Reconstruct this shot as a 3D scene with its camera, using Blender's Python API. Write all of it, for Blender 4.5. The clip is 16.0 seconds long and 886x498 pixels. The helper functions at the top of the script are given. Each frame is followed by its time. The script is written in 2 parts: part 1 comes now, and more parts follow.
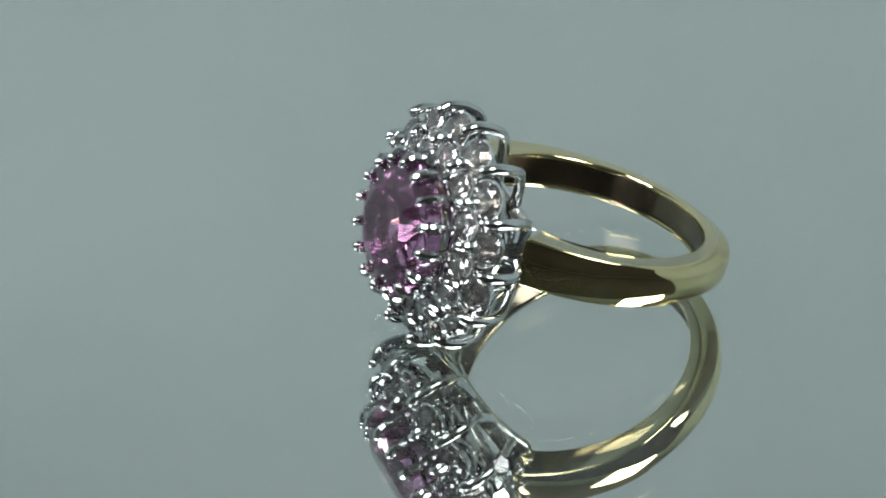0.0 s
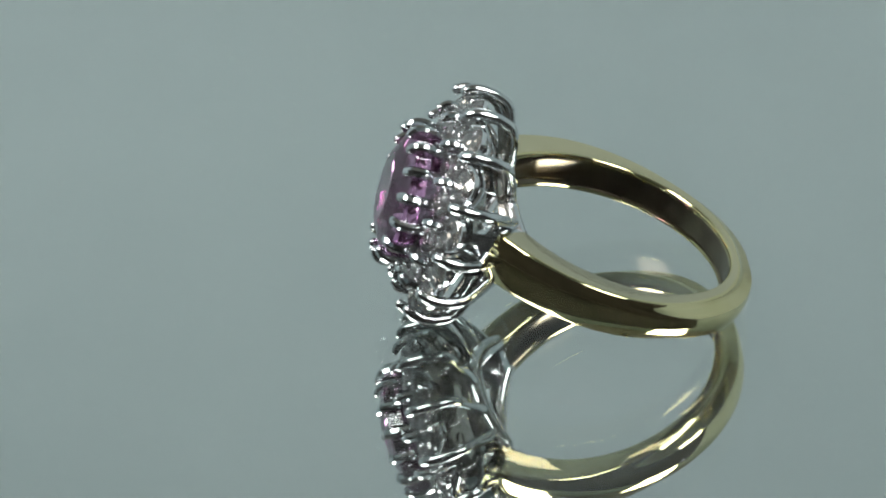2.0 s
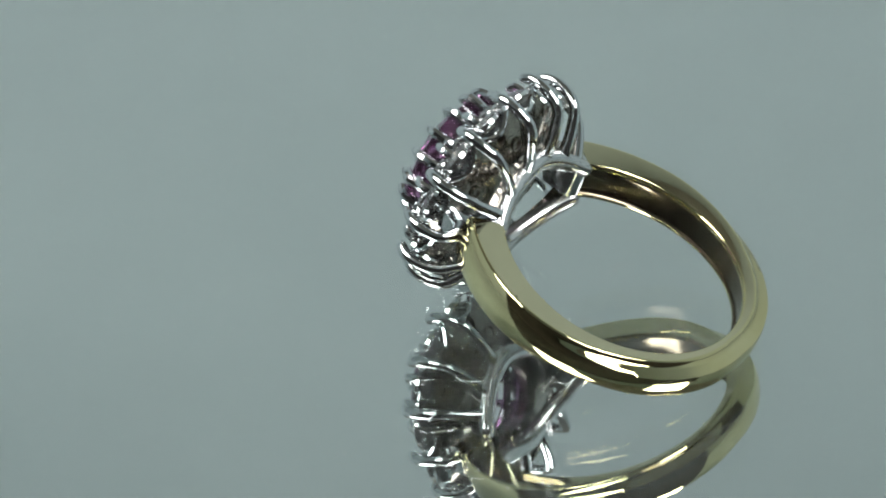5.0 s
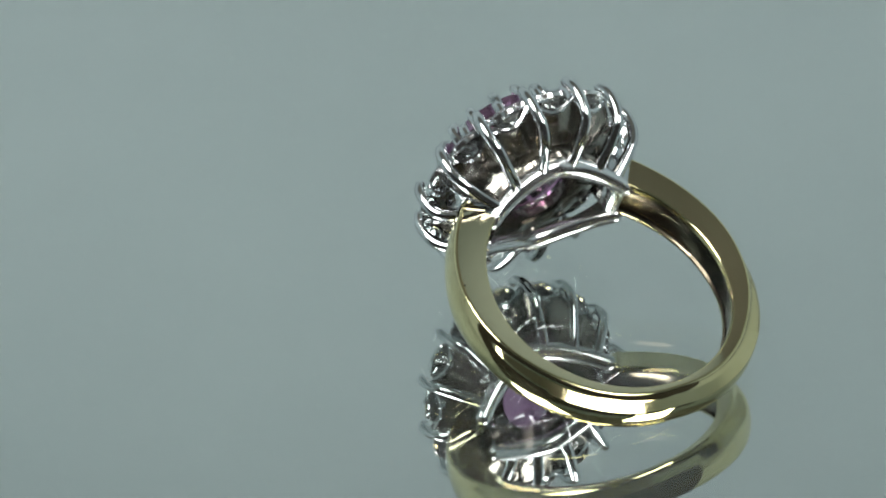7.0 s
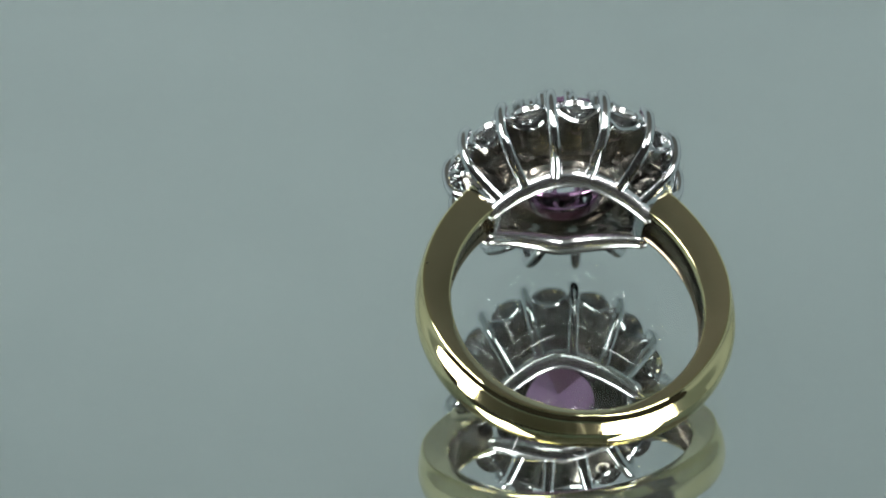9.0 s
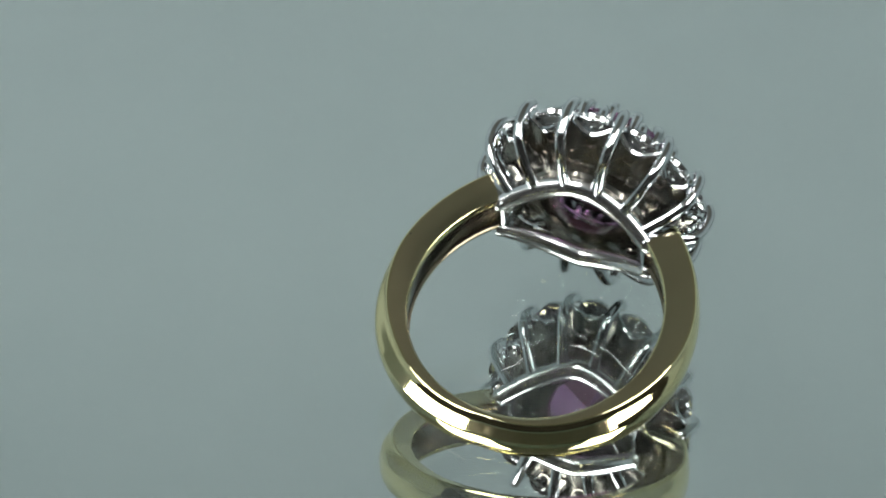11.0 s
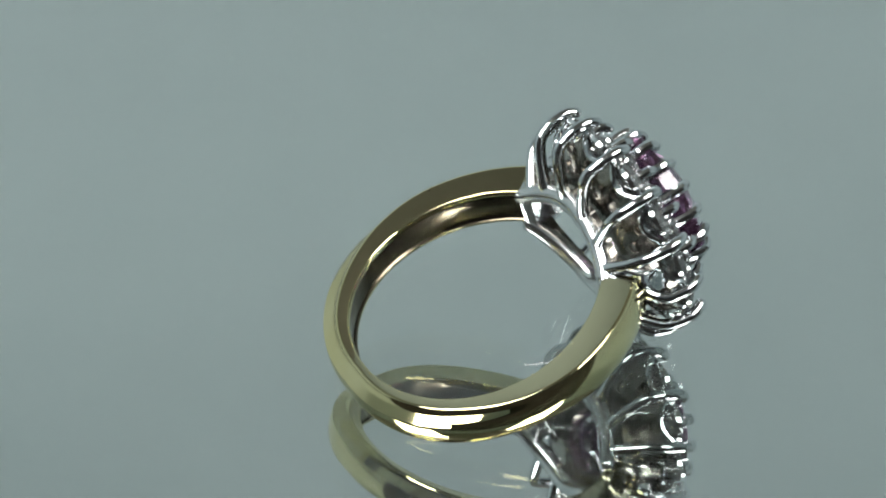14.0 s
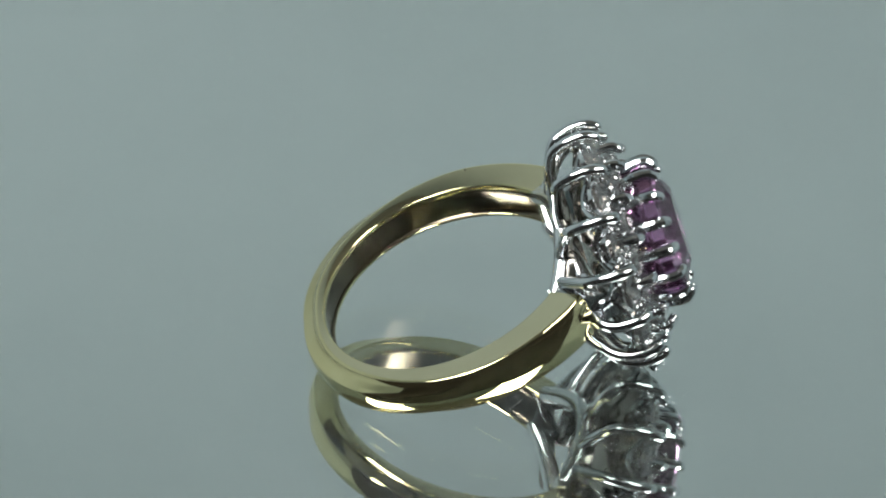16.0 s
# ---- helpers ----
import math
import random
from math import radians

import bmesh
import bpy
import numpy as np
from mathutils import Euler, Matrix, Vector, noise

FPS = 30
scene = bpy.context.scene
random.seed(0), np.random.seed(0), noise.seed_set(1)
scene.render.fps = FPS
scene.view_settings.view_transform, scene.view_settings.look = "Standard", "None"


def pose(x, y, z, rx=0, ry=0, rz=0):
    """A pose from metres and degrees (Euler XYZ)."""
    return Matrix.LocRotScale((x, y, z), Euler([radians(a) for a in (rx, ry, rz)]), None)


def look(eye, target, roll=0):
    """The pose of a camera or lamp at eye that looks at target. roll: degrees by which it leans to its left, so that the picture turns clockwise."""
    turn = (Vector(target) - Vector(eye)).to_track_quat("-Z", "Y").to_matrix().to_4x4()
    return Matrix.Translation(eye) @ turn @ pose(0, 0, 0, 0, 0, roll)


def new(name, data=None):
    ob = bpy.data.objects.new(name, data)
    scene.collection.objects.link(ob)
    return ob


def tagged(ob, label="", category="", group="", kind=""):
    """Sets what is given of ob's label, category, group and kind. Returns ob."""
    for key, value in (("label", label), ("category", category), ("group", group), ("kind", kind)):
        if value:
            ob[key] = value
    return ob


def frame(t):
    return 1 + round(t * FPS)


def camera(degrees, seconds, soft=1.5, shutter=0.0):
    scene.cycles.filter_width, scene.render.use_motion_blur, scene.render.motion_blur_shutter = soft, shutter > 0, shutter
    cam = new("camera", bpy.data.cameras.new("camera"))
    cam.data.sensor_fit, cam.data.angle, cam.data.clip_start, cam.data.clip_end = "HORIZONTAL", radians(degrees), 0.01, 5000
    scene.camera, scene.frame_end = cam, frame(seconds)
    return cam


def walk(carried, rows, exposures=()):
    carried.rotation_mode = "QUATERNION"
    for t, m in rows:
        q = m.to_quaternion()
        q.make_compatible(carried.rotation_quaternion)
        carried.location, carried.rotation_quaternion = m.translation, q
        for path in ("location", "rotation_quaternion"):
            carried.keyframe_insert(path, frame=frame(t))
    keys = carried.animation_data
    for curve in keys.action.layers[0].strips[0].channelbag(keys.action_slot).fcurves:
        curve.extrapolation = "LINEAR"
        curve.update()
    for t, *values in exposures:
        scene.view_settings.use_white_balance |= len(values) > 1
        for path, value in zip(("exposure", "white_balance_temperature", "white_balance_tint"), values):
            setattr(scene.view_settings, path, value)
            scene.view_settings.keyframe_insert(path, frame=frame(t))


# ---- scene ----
cam = camera(20.0, 16.0, soft=2.1)
walk(cam, [(0.0, pose(0, -0.1401, 0.10597, 54.5, 0.45, 2.1)), (16.0, pose(0, -0.1401, 0.10597, 54.5, 0.45, 2.1))],
     exposures=[(0.0, 0.0), (6.5, 0.01), (8.5, -0.04), (16.0, -0.04)])

# ---- light ----
world = bpy.data.worlds.new("room")
world.use_nodes = True
world.node_tree.nodes["Background"].inputs[0].default_value = (0.5, 0.56, 0.54, 1)
world.node_tree.nodes["Background"].inputs[1].default_value = 0.05
scene.world = world


def area_lamp(name, eye, target, sx, sy, watts, colour):
    data = bpy.data.lights.new(name, "AREA")
    data.shape, data.size, data.size_y = "RECTANGLE", sx, sy
    data.energy, data.color = watts, colour
    ob = new(name, data)
    ob.matrix_world = look(eye, target)
    return ob


area_lamp("lamp_a", (-0.28, -0.15, 0.50), (0, 0.15, 0), 0.24, 0.26, 3.15, (1.0, 1.0, 0.98))
area_lamp("lamp_b", (0.29, -0.23, 0.50), (-0.06, 0.12, 0), 0.24, 0.26, 2.60, (1.0, 1.0, 0.98))


# ---- materials ----
def material(name):
    m = bpy.data.materials.new(name)
    m.use_nodes = True
    return m, m.node_tree.nodes, m.node_tree.links, m.node_tree.nodes["Principled BSDF"]


def noise_tex(nodes, links, scale, detail=3.0):
    co = nodes.new("ShaderNodeTexCoord")
    tx = nodes.new("ShaderNodeTexNoise")
    tx.inputs["Scale"].default_value, tx.inputs["Detail"].default_value = scale, detail
    links.new(co.outputs["Object"], tx.inputs["Vector"])
    return tx


def ramp(nodes, links, src, a, b, lo=0.35, hi=0.65):
    r = nodes.new("ShaderNodeValToRGB")
    r.color_ramp.elements[0].position, r.color_ramp.elements[1].position = lo, hi
    r.color_ramp.elements[0].color, r.color_ramp.elements[1].color = (*a, 1), (*b, 1)
    links.new(src, r.inputs[0])
    return r


def metal(name, a, b, rough_a, rough_b, scale, bump):
    m, nodes, links, p = material(name)
    p.inputs["Metallic"].default_value = 1.0
    big = noise_tex(nodes, links, scale)
    fine = noise_tex(nodes, links, scale * 9)
    c = ramp(nodes, links, big.outputs["Fac"], a, b)
    links.new(c.outputs[0], p.inputs["Base Color"])
    r = ramp(nodes, links, fine.outputs["Fac"], (rough_a,) * 3, (rough_b,) * 3)
    links.new(r.outputs[0], p.inputs["Roughness"])
    bp = nodes.new("ShaderNodeBump")
    bp.inputs["Strength"].default_value, bp.inputs["Distance"].default_value = bump, 0.00002
    links.new(fine.outputs["Fac"], bp.inputs["Height"])
    links.new(bp.outputs[0], p.inputs["Normal"])
    return m


GOLD = metal("yellow_gold", (0.80, 0.71, 0.39), (0.87, 0.78, 0.46), 0.03, 0.08, 300, 0.04)
GOLD_SATIN = metal("satin_yellow_gold", (0.76, 0.68, 0.45), (0.81, 0.73, 0.49), 0.05, 0.09, 220, 0.06)
# Inner band wall: the dark room's reflection painted into the gold's colour.
GOLD_INSIDE = metal("shaded_inner_gold", (0.12, 0.10, 0.075), (0.22, 0.185, 0.13), 0.15, 0.19, 300, 0.02)
WHITE_GOLD = metal("white_gold", (0.71, 0.735, 0.75), (0.79, 0.815, 0.83), 0.08, 0.13, 400, 0.04)
# Stone cups: white gold lightened in colour to brighten the diamonds above.
CUP_METAL = metal("lightened_white_gold", (0.88, 0.89, 0.90), (0.93, 0.94, 0.95), 0.10, 0.18, 500, 0.03)
RAIL_METAL = metal("brushed_white_gold", (0.80, 0.82, 0.83), (0.87, 0.89, 0.90), 0.20, 0.24, 250, 0.015)
# Shade under the head, painted as a darker copy of the white gold.
DARK_METAL = metal("shaded_rough_white_gold", (0.26, 0.24, 0.21), (0.42, 0.39, 0.345), 0.14, 0.20, 350, 0.05)
# Near-black: shade painted into the drilled holes; also colours stamps and pits.
RECESS = metal("shaded_recess_and_pits", (0.05, 0.045, 0.04), (0.10, 0.09, 0.08), 0.25, 0.40, 600, 0.1)


def gem_material(name, colour, ior, rough=0.0, clear=1.0):
    m, nodes, links, p = material(name)
    p.inputs["Base Color"].default_value = (*colour, 1)
    p.inputs["Transmission Weight"].default_value = clear
    p.inputs["IOR"].default_value = ior
    p.inputs["Roughness"].default_value = rough
    return m


DIAMOND = gem_material("diamond", (0.97, 0.985, 0.99), 2.1, 0.0, 0.95)
SAPPHIRE = gem_material("pink_sapphire", (0.74, 0.40, 0.68), 1.76, 0.0, 0.97)


def silver_material():
    m, nodes, links, p = material("silvering")
    p.inputs["Metallic"].default_value = 1.0
    n = noise_tex(nodes, links, 25)
    c = ramp(nodes, links, n.outputs["Fac"], (0.80, 0.82, 0.81), (0.84, 0.86, 0.85))
    links.new(c.outputs[0], p.inputs["Base Color"])
    p.inputs["Roughness"].default_value = 0.01
    haze = nodes.new("ShaderNodeBsdfDiffuse")
    haze.inputs["Color"].default_value = (0.70, 0.74, 0.73, 1)
    mix = nodes.new("ShaderNodeMixShader")
    mix.inputs[0].default_value = 0.04
    links.new(p.outputs[0], mix.inputs[1])
    links.new(haze.outputs[0], mix.inputs[2])
    links.new(mix.outputs[0], nodes["Material Output"].inputs["Surface"])
    return m


SILVER = silver_material()
GLASS = gem_material("float_glass", (0.97, 0.99, 0.985), 1.5)


def matte(name, a, b, scale, rough=0.9):
    m, nodes, links, p = material(name)
    n = noise_tex(nodes, links, scale, 5)
    c = ramp(nodes, links, n.outputs["Fac"], a, b)
    links.new(c.outputs[0], p.inputs["Base Color"])
    p.inputs["Roughness"].default_value = rough
    f = noise_tex(nodes, links, scale * 40)
    bp = nodes.new("ShaderNodeBump")
    bp.inputs["Strength"].default_value, bp.inputs["Distance"].default_value = 0.2, 0.0003
    links.new(f.outputs["Fac"], bp.inputs["Height"])
    links.new(bp.outputs[0], p.inputs["Normal"])
    return m


WALL = matte("grey_backdrop_paper", (0.45, 0.54, 0.55), (0.48, 0.57, 0.58), 3)
CEILING = matte("ceiling_paint", (0.34, 0.32, 0.28), (0.40, 0.375, 0.335), 3)
# Dark tone stands in for the unlit room that the gold mirrors.
DARK_WALL = matte("unlit_room_tone", (0.026, 0.024, 0.022), (0.040, 0.037, 0.034), 4)
TABLE = matte("dark_table_laminate", (0.050, 0.052, 0.052), (0.075, 0.078, 0.078), 8, 0.6)
SCRATCH = matte("scuffed_mirror_glass", (0.60, 0.63, 0.62), (0.75, 0.77, 0.76), 900, 0.5)


# ---- mesh helpers (millimetres in, metres out) ----
MM = 0.001


def part(name, bm, mat, parent=None, label="", sharp=35, smooth=True):
    bmesh.ops.recalc_face_normals(bm, faces=bm.faces)
    for v in bm.verts:
        v.co *= MM
    for f in bm.faces:
        f.smooth = smooth
    for e in bm.edges:
        if len(e.link_faces) == 2 and e.calc_face_angle(0) > radians(sharp):
            e.smooth = False
    me = bpy.data.meshes.new(name)
    bm.to_mesh(me)
    bm.free()
    me.materials.append(mat)
    ob = new(name, me)
    ob.parent = parent
    if label:
        tagged(ob, label)
    return ob


def spline(points, n):
    """Points on a smooth curve through the given ones."""
    pts = [Vector(p) for p in points]
    pts = [2 * pts[0] - pts[1]] + pts + [2 * pts[-1] - pts[-2]]
    out = []
    for i in range(1, len(pts) - 2):
        a, b, c, d = pts[i - 1:i + 3]
        for k in range(n):
            t = k / n
            out.append(0.5 * (2 * b + (c - a) * t + (2 * a - 5 * b + 4 * c - d) * t * t + (3 * b - a - 3 * c + d) * t ** 3))
    return out + [pts[-2]]


def wire(bm, points, radii, sides=10, n=6, flat=1.0, up=None, cap_round=True):
    """A round or flattened wire along a curve, with rounded ends."""
    pts = spline(points, n)
    m = len(pts)
    rs = [float(np.interp(i / (m - 1), np.linspace(0, 1, len(radii)), radii)) for i in range(m)]
    if cap_round:
        for end in (0, 1):
            a, b = (pts[0], pts[1]) if end == 0 else (pts[-1], pts[-2])
            r = rs[0] if end == 0 else rs[-1]
            d = (a - b).normalized()
            extra = [(a + d * r * math.sin(q), r * math.cos(q)) for q in (0.5, 1.0, 1.35)]
            if end == 0:
                pts, rs = [e[0] for e in extra[::-1]] + pts, [e[1] for e in extra[::-1]] + rs
            else:
                pts, rs = pts + [e[0] for e in extra], rs + [e[1] for e in extra]
    m = len(pts)
    side = None
    rings = []
    for i in range(m):
        d = (pts[min(i + 1, m - 1)] - pts[max(i - 1, 0)]).normalized()
        if side is None:
            ref = Vector(up) if up else (Vector((1, 0, 0)) if abs(d.x) < 0.9 else Vector((0, 0, 1)))
            side = ref
        side = (side - d * side.dot(d)).normalized()
        other = d.cross(side)
        rings.append([bm.verts.new(pts[i] + rs[i] * (math.cos(2 * math.pi * k / sides) * side + flat * math.sin(2 * math.pi * k / sides) * other)) for k in range(sides)])
    for a, b in zip(rings, rings[1:]):
        for k in range(sides):
            bm.faces.new((a[k], a[(k + 1) % sides], b[(k + 1) % sides], b[k]))
    bm.faces.new(rings[0])
    bm.faces.new(rings[-1][::-1])


def hull(points):
    bm = bmesh.new()
    vs = [bm.verts.new(p) for p in points]
    bmesh.ops.convex_hull(bm, input=vs)
    bmesh.ops.dissolve_limit(bm, angle_limit=radians(1.0), verts=bm.verts, edges=bm.edges)
    return bm


def brilliant(ry, rz, crown, girdle, pavilion, table, n):
    """A faceted stone: its girdle round the x axis at x = 0, its table towards +x."""
    pts = []

    def rng(x, s, count, shift):
        for k in range(count):
            a = 2 * math.pi * (k + shift) / count
            pts.append((x, s * ry * math.sin(a), s * rz * math.cos(a)))
    rng(crown, table, n, 0)
    rng(crown * 0.62, 0.5 * (table + 1) + 0.06, n, 0.5)
    rng(girdle / 2, 1.0, 2 * n, 0)
    rng(-girdle / 2, 1.0, 2 * n, 0)
    rng(-girdle / 2 - pavilion * 0.45, 0.60, n, 0.5)
    pts.append((-girdle / 2 - pavilion, 0, 0))
    return hull(pts)


# ---- the setting ----
table_bm = bmesh.new()
bmesh.ops.create_cube(table_bm, size=1, matrix=Matrix.LocRotScale((0, 0, -16), None, (1300, 1300, 24)))
tagged(part("table", table_bm, TABLE, None, "dark laminate table top under the mirror", smooth=False), category="table", kind="structure")


def curved_wall(name, first, last, mat, label, low=-4, high=800):
    """A stretch of the round wall between two directions, in degrees from +x."""
    bm = bmesh.new()
    n = 48
    rings = []
    for k in range(n + 1):
        a = radians(first + (last - first) * k / n)
        rings.append([bm.verts.new((r * math.cos(a), r * math.sin(a), z)) for r, z in ((600, low), (620, low), (620, high), (600, high))])
    for p, q in zip(rings, rings[1:]):
        for i in range(4):
            bm.faces.new((p[i], p[(i + 1) % 4], q[(i + 1) % 4], q[i]))
    bm.faces.new(rings[0])
    bm.faces.new(rings[-1][::-1])
    return tagged(part(name, bm, mat, None, label), category="wall", kind="structure")


curved_wall("wall_back", -18, 198, WALL, "pale grey-green backdrop paper curved round the table")
# Unseen wall, coloured dark to give the band its dark reflections.
curved_wall("wall_front", -162, -18, DARK_WALL, "unseen wall toned dark for the unlit room behind the camera", high=540)
# Unseen pale wall added above it to brighten diamonds and prongs.
curved_wall("wall_front_upper", -162, -18, WALL, "unseen pale grey-green upper wall, added to brighten the stones", low=540)
ceiling_bm = bmesh.new()
bmesh.ops.create_cube(ceiling_bm, size=1, matrix=Matrix.LocRotScale((0, 0, 812), None, (1300, 1300, 20)))
tagged(part("ceiling", ceiling_bm, CEILING, None, "dim warm grey ceiling", smooth=False), category="ceiling", kind="structure")

# the mirror turntable: a disc with a small bevelled rim
turntable = tagged(new("turntable"), "round mirror-topped display turntable, lightly scratched", "turntable")


def disc_part(name, prof, mat, label):
    bm = bmesh.new()
    n = 128
    rings = [[bm.verts.new((r * math.cos(2 * math.pi * k / n), r * math.sin(2 * math.pi * k / n), z)) for r, z in prof] for k in range(n)]
    for k in range(n):
        a, b = rings[k], rings[(k + 1) % n]
        for i in range(len(prof) - 1):
            bm.faces.new((a[i], a[i + 1], b[i + 1], b[i]))
    bmesh.ops.remove_doubles(bm, verts=bm.verts, dist=0.01)
    return part(name, bm, mat, turntable, label)


disc_part("mirror_glass", [(0.001, -3.0), (299.2, -3.0), (300.0, -2.2), (300.0, -0.8), (299.2, 0.0), (0.001, 0.0)], GLASS, "clear glass of the mirror")
disc_part("mirror_backing", [(0.001, -3.9), (299.5, -3.9), (299.5, -3.02), (0.001, -3.02)], SILVER, "bright silvered mirror backing")

# ---- the ring ----
ring = tagged(new("ring"), "yellow gold cluster ring with pink sapphire and white diamonds on mirror", "ring")
HZ = -0.55        # the head sits a little off the middle of the band
JOIN = 36.0       # degrees from the head's axis at which the shank meets the head


def shank():
    bm = bmesh.new()
    n = 120
    rings = []
    for k in range(n + 1):
        th = JOIN + (360 - 2 * JOIN) * k / n
        s = min(th, 360 - th)            # degrees from the head
        u = max(0.0, (95 - s) / (95 - JOIN))
        ri = 8.45 + 0.45 * u ** 2
        crown = 10.22 + 0.56 * math.sin(math.pi / 2 * min(1.0, (180 - s) / 90)) + 0.85 * u ** 1.9
        roof = min(1.0, max(0.0, (s - 72) / 60))
        roof = roof * roof * (3 - 2 * roof)      # away from the head the flat band gets a broad chamfer on either edge
        bulge, lip = 0.24 + 0.86 * roof, 0.14 - 0.06 * roof
        ro = crown - bulge
        hw = 1.24 + 0.24 * max(0.0, (165 - s) / (165 - JOIN)) ** 1.3
        zc = -0.10 + 0.22 * u
        a = radians(th)
        e = Vector((math.cos(a), math.sin(a), 0))
        dip = 0.14 + 0.10 * u
        prof = [(ri + 0.10, -hw), (ri + 0.02, -hw + 0.10), (ri, -hw + 0.32), (ri + dip, -hw + 0.42)] + [(ri + dip + 0.30 * u * (1 - (j / 3) ** 2), (hw - 0.42) * j / 3) for j in (-2, -1, 0, 1, 2)] + [(ri + dip, hw - 0.42), (ri, hw - 0.32), (ri + 0.02, hw - 0.10), (ri + 0.10, hw), (ri + 0.15, hw + 0.02), (ro - 0.25, hw + lip - 0.01), (ro - 0.20, hw + lip), (ro - 0.10, hw + lip - 0.02), (ro - 0.03, hw + lip - 0.08), (ro, hw + lip - 0.16)]
        for j in range(1, 18):
            z = (hw + lip - 0.16) * (1 - j / 9)
            v = abs(z / (hw + lip - 0.16))
            bevel = 0.88 * (1 - v) / 0.333 if v > 0.667 else 0.88 + 0.12 * (1 - (v / 0.667) ** 2)
            prof.append((ro + bulge * ((1 - roof) * (1 - v * v) + roof * bevel), z))
        prof += [(ro, -hw - lip + 0.16), (ro - 0.03, -hw - lip + 0.08), (ro - 0.10, -hw - lip + 0.02), (ro - 0.20, -hw - lip), (ro - 0.25, -hw - lip + 0.01), (ri + 0.15, -hw - 0.02)]
        rings.append([bm.verts.new(e * r + Vector((0, 0, z + zc - (0.20 * u if z < 0 else 0)))) for r, z in prof])
    m = len(rings[0])
    for a, b in zip(rings, rings[1:]):
        for i in range(m):
            f = bm.faces.new((a[i], a[(i + 1) % m], b[(i + 1) % m], b[i]))
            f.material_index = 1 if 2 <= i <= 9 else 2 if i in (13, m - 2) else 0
    bm.faces.new(rings[0])
    bm.faces.new(rings[-1][::-1])
    ob = part("shank", bm, GOLD, ring, "polished yellow gold shank", sharp=50)
    # inner faces take the gold with the dark reflection painted in
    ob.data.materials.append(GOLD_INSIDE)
    ob.data.materials.append(GOLD_SATIN)
    return ob


shank()


def polar(x, r, deg):
    a = radians(deg)
    return Vector((x, 1.015 * r * math.sin(a), HZ + 1.03 * r * math.cos(a)))


# gallery rails: two arched white gold strips along the finger hole
def rail_point(y, s):
    c = 1 - (min(abs(y), 5.95) / 5.95) ** 1.5
    low = 0.30 if s < 0 else 0.0
    return Vector((math.sqrt((9.12 - (0.10 + low) * c) ** 2 - y * y), y, -0.4 + 0.3 * (1 - c) + s * (0.75 + 1.8 * low + 2.7 * c)))


for s in (1, -1):
    bm = bmesh.new()
    wire(bm, [rail_point(-5.35 + 10.7 * k / 14, s) for k in range(15)], [0.54, 0.66, 0.72, 0.66, 0.54], 12, 3, 1.1)
    part("gallery_rail", bm, RAIL_METAL, ring, "white gold gallery rail")

# white gold shoulders between shank and head
for s in (1, -1):
    a = radians(JOIN)
    pts = []
    for r, hw in ((8.75, 1.40), (11.5, 1.30)):
        for z in (-hw, hw):
            pts.append((r * math.cos(a), s * r * math.sin(a), 0.25 + z))
            pts.append((r * math.cos(a) * 1.02 + 0.5, s * (r * math.sin(a) - 0.6), 0.25 + z * 1.05))
    pts += [(11.4, s * 6.6, 1.2), (11.4, s * 6.6, -0.8), (9.6, s * 4.4, 1.5), (9.6, s * 4.4, -1.4), (7.55, s * 4.6, 1.35), (7.55, s * 4.6, -1.45)]
    part("shoulder", hull(pts), WHITE_GOLD, ring, "white gold shoulder joint")

# fourteen petal-like outer prongs that rise from the rails, and the two at the shoulders
STEP = 360 / 14
OUTER = [STEP * (k + 0.5) for k in range(14)]


def prong_foot(a):
    ar = radians(a)
    return rail_point(5.0 * math.sin(ar), math.copysign(1, math.cos(ar)))


def prong_path(a):
    top = [polar(10.55, 7.85, a), polar(11.5, 8.03, a), polar(12.3, 7.98, a), polar(12.85, 7.72, a)]
    side = math.copysign(1, math.sin(radians(a)))
    if abs(math.sin(radians(a))) > 0.97:
        foot = Vector((9.5, 6.5 * side, -0.3))
        return [foot, foot.lerp(top[0], 0.5) + Vector((-0.1, 0.3 * side, 0))] + top
    foot = prong_foot(a)
    return [foot, foot.lerp(polar(9.4, 6.8, a), 0.5) + Vector((-0.15, 0, 0)), polar(9.6, 7.25, a)] + top


for a in OUTER:
    bm = bmesh.new()
    wire(bm, prong_path(a), [0.50, 0.42, 0.39, 0.39, 0.40, 0.41, 0.38], 12, 5)
    part("outer_prong", bm, WHITE_GOLD, ring)

# rounded webs that join the feet of neighbouring prongs
for k in range(14):
    a, b = STEP * (k - 0.5), STEP * (k + 0.5)
    if abs(math.sin(radians(a))) > 0.97 or abs(math.sin(radians(b))) > 0.97:
        continue
    pa, pb = prong_path(a), prong_path(b)
    mid = (pa[0] + pb[0]) / 2
    mid = rail_point(mid.y, math.copysign(1, mid.z + 0.4)) + Vector((0.25, 0, 0.12 * math.copysign(1, mid.z + 0.4)))
    bm = bmesh.new()
    wire(bm, [pa[1], pa[0].lerp(pa[1], 0.45).lerp(mid, 0.22), mid, pb[0].lerp(pb[1], 0.45).lerp(mid, 0.22), pb[1]], [0.16, 0.26, 0.30, 0.26, 0.16], 10, 5)
    part("prong_web", bm, WHITE_GOLD, ring)

# the skirt between the rails and the setting plate
skirt = bmesh.new()
rings = []
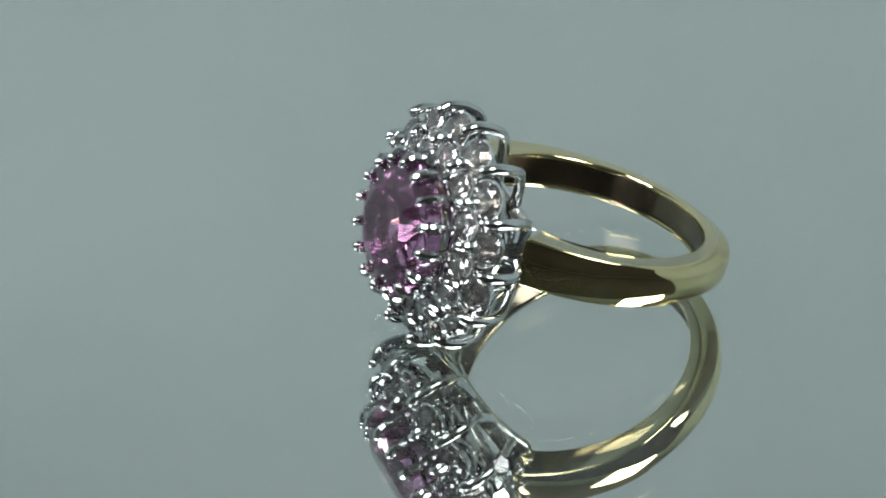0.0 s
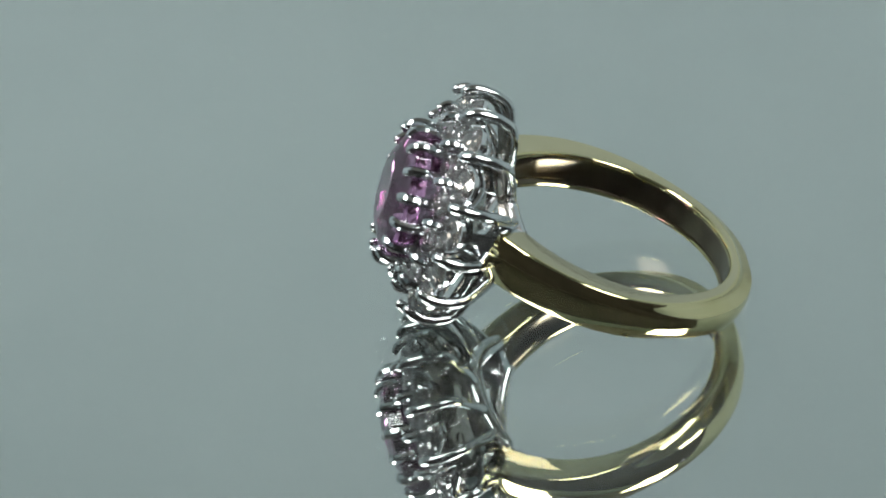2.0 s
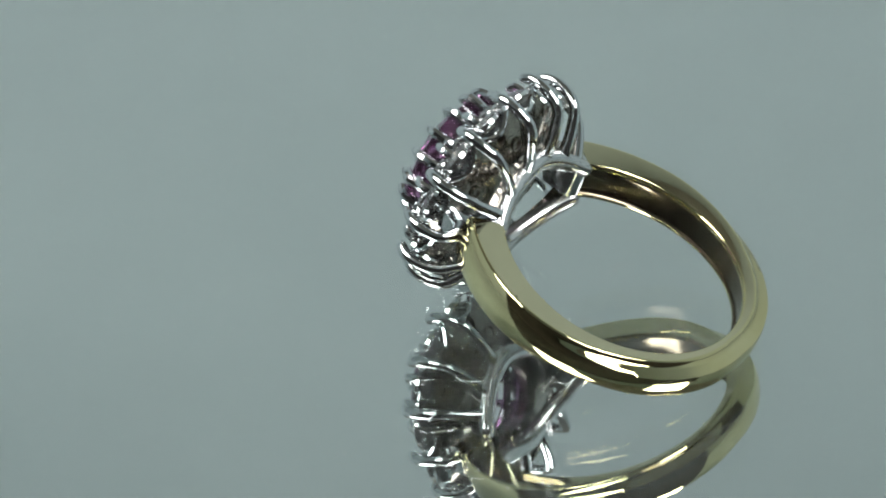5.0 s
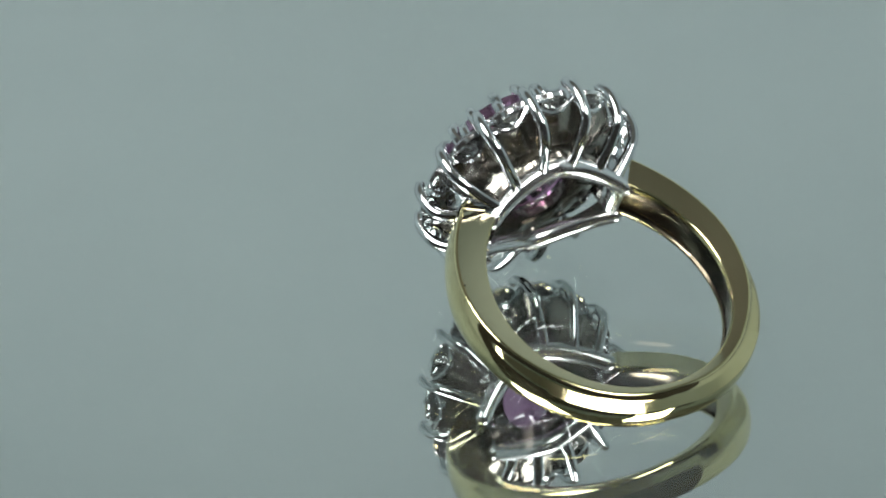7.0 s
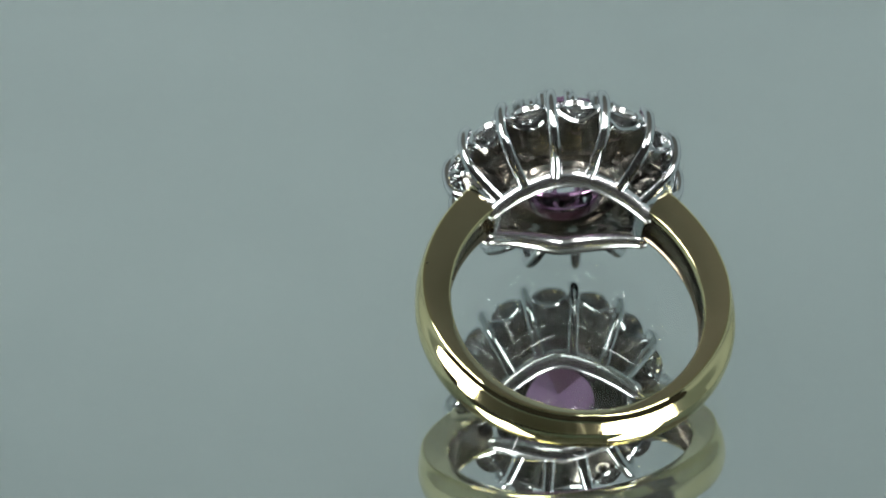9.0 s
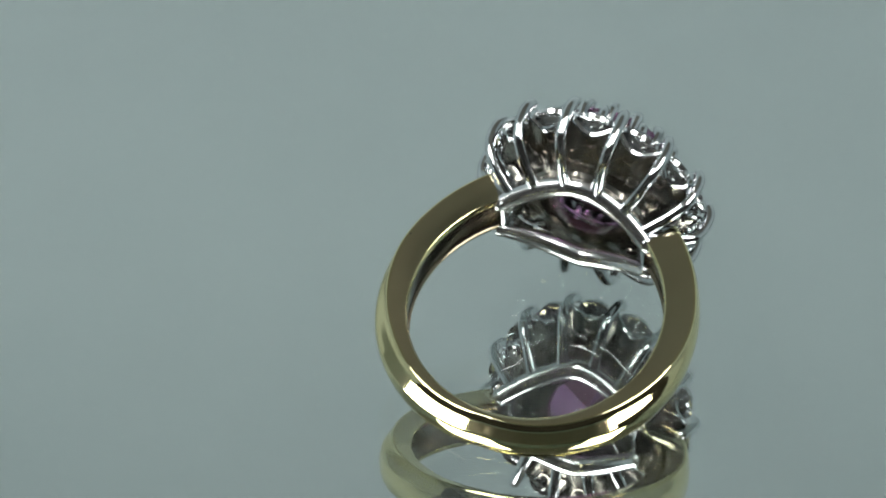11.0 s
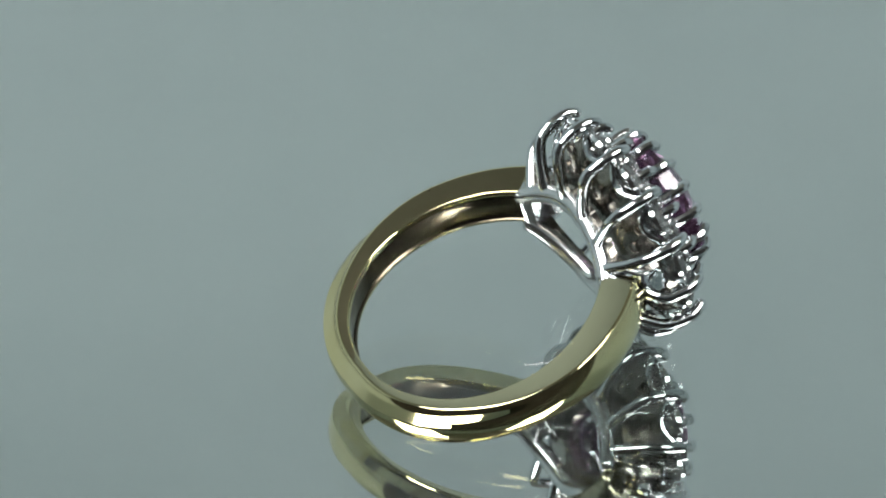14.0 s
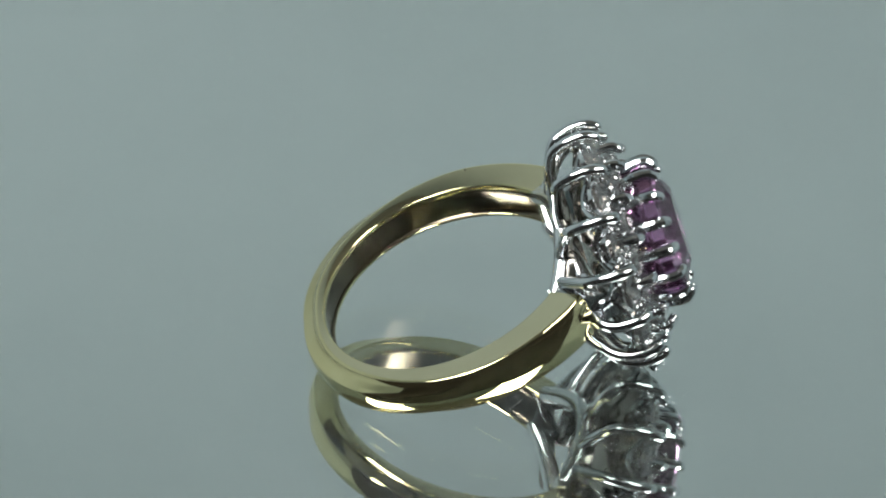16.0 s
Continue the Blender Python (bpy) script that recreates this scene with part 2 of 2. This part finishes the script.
for k in range(112):
    a = 360 * k / 112
    foot = prong_foot(a) + Vector((0.15, 0, 0))
    top = foot.lerp(polar(10.35, 5.3, a), 0.45)
    out = Vector((0, math.sin(radians(a)), math.cos(radians(a))))
    mid = foot.lerp(top, 0.5) + 0.25 * out
    rings.append([skirt.verts.new(p) for p in (foot, mid, top, top - 0.22 * out, mid - 0.22 * out, foot - 0.22 * out)])
for a, b in zip(rings, rings[1:] + rings[:1]):
    for i in range(6):
        skirt.faces.new((a[i], a[(i + 1) % 6], b[(i + 1) % 6], b[i]))
part("gallery_skirt", skirt, DARK_METAL, ring, "unpolished white gold gallery wall, shade painted in")

# the dished plate that carries the outer stones, with a scalloped edge
plate = bmesh.new()
N = 168
prof = [(2.5, 10.6), (4.3, 11.5), (5.9, 11.75), (6.85, 11.72), (7.08, 11.42), (6.1, 10.9), (4.8, 10.3), (3.3, 9.9), (2.5, 9.9)]
rings = []
for k in range(N):
    a = 360 * k / N
    sc = 0.40 * (1 - 2 * abs(math.cos(radians(7 * a))))
    rings.append([plate.verts.new(polar(x + (sc if r > 6.5 else 0), r + (0.8 * sc if r > 6.5 else 0), a)) for r, x in prof])
for k in range(N):
    a, b = rings[k], rings[(k + 1) % N]
    for i in range(len(prof)):
        plate.faces.new((a[i], a[(i + 1) % len(prof)], b[(i + 1) % len(prof)], b[i]))
part("setting_plate", plate, DARK_METAL, ring, "white gold setting plate, shade painted in")


rim = bmesh.new()
rim_pts = []
for k in range(168):
    a = 360 * k / 168
    sc = 0.40 * (1 - 2 * abs(math.cos(radians(7 * a))))
    rim_pts.append(polar(11.45 + sc, 7.12 + 0.8 * sc, a))
wire(rim, rim_pts + [rim_pts[0]], [0.21, 0.21], 8, 1, cap_round=False)
part("scalloped_rim", rim, WHITE_GOLD, ring, "bright scalloped white gold rim")


def hole_mesh(r):
    """A raised lip round a conical recess, opening towards -x."""
    bm = bmesh.new()
    n = 16
    prof = [(r * 1.25, 0.05), (r * 1.2, -0.08), (r, -0.08), (r * 0.75, 0.25), (0.001, 0.3)]
    rs = [[bm.verts.new((x, q * math.sin(2 * math.pi * k / n), q * math.cos(2 * math.pi * k / n))) for q, x in prof] for k in range(n)]
    for k in range(n):
        a, b = rs[k], rs[(k + 1) % n]
        for i in range(len(prof) - 1):
            f = bm.faces.new((a[i], a[i + 1], b[i + 1], b[i]))
            f.material_index = 1 if i >= 2 else 0
    bmesh.ops.remove_doubles(bm, verts=bm.verts, dist=0.005)
    return bm


hole = None
for k in range(28):
    a = STEP * k / 2
    r, x, lean = (6.25, 10.92, 24) if k % 2 == 0 else (5.0, 10.36, 20)
    m = Matrix.Translation(polar(x, r, a) * MM) @ Euler((radians(-a), 0, 0)).to_matrix().to_4x4() @ Euler((0, radians(lean), 0)).to_matrix().to_4x4()
    if hole is None:
        hole = part("drilled_hole", hole_mesh(0.4), DARK_METAL, ring, "dark drilled hole under the diamonds")
        hole.data.materials.append(RECESS)
        h = hole
    else:
        h = new("drilled_hole", hole.data)
        h.parent = ring
        tagged(h, "dark drilled hole under the diamonds")
    h.matrix_basis = m


def cup_mesh(r, depth):
    bm = bmesh.new()
    n = 20
    prof = [(r * 1.06, 0.12), (r * 1.06, -0.15), (r * 0.72, -depth), (r * 0.56, -depth), (r * 0.86, -0.12), (r * 0.98, 0.12)]
    rs = [[bm.verts.new((x, q * math.sin(2 * math.pi * k / n), q * math.cos(2 * math.pi * k / n))) for q, x in prof] for k in range(n)]
    for k in range(n):
        a, b = rs[k], rs[(k + 1) % n]
        for i in range(len(prof)):
            bm.faces.new((a[i], a[(i + 1) % len(prof)], b[(i + 1) % len(prof)], b[i]))
    return bm


def set_stones(angles, r_at, x_at, stone_r, lean, depth):
    stone = cup = None
    for a in angles:
        m = Matrix.Translation(polar(x_at, r_at, a) * MM) @ Euler((radians(-a), 0, 0)).to_matrix().to_4x4() @ Euler((0, radians(-lean), 0)).to_matrix().to_4x4()
        if stone is None:
            stone = part("diamond", brilliant(stone_r, stone_r, stone_r * 0.34, 0.08, stone_r * 0.86, 0.56, 8), DIAMOND, ring, "round brilliant white diamond", smooth=False)
            cup = part("stone_cup", cup_mesh(stone_r, depth), CUP_METAL, ring)
            s, c = stone, cup
        else:
            s, c = new("diamond", stone.data), new("stone_cup", cup.data)
            s.parent = c.parent = ring
            tagged(s, "round brilliant white diamond")
        c.matrix_basis = m
        s.parent = c


set_stones([STEP * k for k in range(14)], 6.68, 12.25, 1.38, 22, 0.35)
set_stones([STEP * (k + 0.5) for k in range(14)], 5.42, 13.15, 1.15, 16, 0.8)

for k in range(14):
    a = STEP * k
    bm = bmesh.new()
    wire(bm, [polar(11.5, 5.85, a), polar(12.6, 6.25, a), polar(13.5, 6.32, a), polar(13.95, 6.0, a)], [0.32, 0.34, 0.34, 0.32], 10, 4)
    part("inner_prong", bm, WHITE_GOLD, ring)

# centre stone in its basket
cs = part("sapphire", brilliant(4.45, 4.55, 1.55, 1.1, 2.7, 0.56, 8), SAPPHIRE, ring, "faceted pink sapphire", smooth=False)
cs.matrix_basis = Matrix.Translation(Vector((14.8, 0, HZ)) * MM)
for x, r in ((13.2, 4.05), (11.4, 3.5)):
    bm = bmesh.new()
    ringpts = [polar(x, r, 360 * k / 48) for k in range(48)]
    wire(bm, ringpts + [ringpts[0]], [0.3, 0.3], 8, 1, cap_round=False)
    part("basket_ring", bm, WHITE_GOLD, ring)
for k in range(16):
    a = 22.5 * k
    bm = bmesh.new()
    wire(bm, [polar(11.2, 3.5, a), polar(12.8, 4.25, a), polar(14.4, 4.72, a), polar(15.3, 4.72, a), polar(15.75, 4.35, a)], [0.34, 0.37, 0.38, 0.38, 0.36], 10, 5)
    part("centre_prong", bm, WHITE_GOLD, ring)


# maker's stamps inside the band: unreadable marks as plain bars
def stamps(first, widths, z, h):
    deg = first
    for w in widths:
        bm = bmesh.new()
        n = 3
        quad = []
        for k in range(n + 1):
            a = radians(deg + math.degrees(w / 8.5) * k / n)
            quad.append([bm.verts.new((q * math.cos(a), q * math.sin(a), zz)) for q, zz in ((8.61, z - h / 2), (8.61, z + h / 2), (8.72, z + h / 2), (8.72, z - h / 2))])
        for p, q in zip(quad, quad[1:]):
            for i in range(4):
                bm.faces.new((p[i], p[(i + 1) % 4], q[(i + 1) % 4], q[i]))
        bm.faces.new(quad[0])
        bm.faces.new(quad[-1][::-1])
        part("stamp_bar", bm, RECESS, ring, "dark stamped mark inside the band")
        deg += math.degrees((w + 0.28) / 8.5)


stamps(-101, [0.25, 0.14, 0.30], 0.15, 0.38)


def speck(name, m, r, mat, parent, label=""):
    bm = bmesh.new()
    bmesh.ops.create_icosphere(bm, subdivisions=1, radius=1.0)
    for v in bm.verts:
        k = 1 + 0.35 * noise.noise(v.co * 2.3 + m.translation * 900)
        v.co = m.to_3x3() @ (v.co * k * r) + m.translation
    return part(name, bm, mat, parent, label)


# two dark pits in the polished gold
for deg, rad, z in ((75, 10.35, 1.50), (115, 9.75, -1.45)):
    a = radians(deg)
    speck("pit", Matrix.Translation((rad * math.cos(a), rad * math.sin(a), z)) @ Matrix.Diagonal((1, 1, 0.5, 1)), 0.09, RECESS, ring, "dark pit in the gold")

# dust and hair scratches on the glass
rnd = random.Random(5)
for k in range(22):
    rr, aa = 34 * math.sqrt(rnd.random()), rnd.uniform(0, 2 * math.pi)
    q = rnd.uniform(0.025, 0.07)
    speck("dust_speck", Matrix.Translation((rr * math.cos(aa), rr * math.sin(aa), q * 0.35)) @ Matrix.Diagonal((1.4, 1, 0.5, 1)), q, SCRATCH, turntable, "pale dust speck on the glass")
for x, y, length, turn, bend in ((6.5, -7.0, 3.2, 20, 0.10), (13.0, 8.0, 2.4, 100, -0.1), (-3.0, 9.0, 1.6, 75, 0.1)):
    bm = bmesh.new()
    t = radians(turn)
    pts = []
    for k in range(7):
        u = length * (k / 6 - 0.5)
        v = 0.4 * bend * u * u
        pts.append((x + u * math.cos(t) - v * math.sin(t), y + u * math.sin(t) + v * math.cos(t), 0.004))
    wire(bm, pts, [0.003, 0.009, 0.010, 0.009, 0.003], 5, 2)
    part("scratch", bm, SCRATCH, turntable, "fine pale hair scratch")


# ---- motion ----
AXIS_TILT, AXIS_AZ, HEAD_AZ = 18.93, 43.0, -149.9
CENTRE = (3.78, 5.18, 5.0)
RATE = 12.72


def ring_start():
    t, a, h = radians(AXIS_TILT), radians(AXIS_AZ), radians(HEAD_AZ)
    n = Vector((math.cos(a) * math.sin(t), math.sin(a) * math.sin(t), math.cos(t)))
    x = Vector((math.cos(h), math.sin(h), 0))
    x = (x - n * x.dot(n)).normalized()
    y = n.cross(x)
    m = Matrix((x, y, n)).transposed().to_4x4()
    return Matrix.Translation(Vector(CENTRE) * MM) @ m


def motions():
    first = ring_start()
    times = [k * 0.5 for k in range(33)]
    walk(ring, [(t, pose(0, 0, 0, 0, 0, -RATE * t) @ first) for t in times])
    walk(turntable, [(t, pose(0, 0, 0, 0, 0, -RATE * t)) for t in times])


motions()
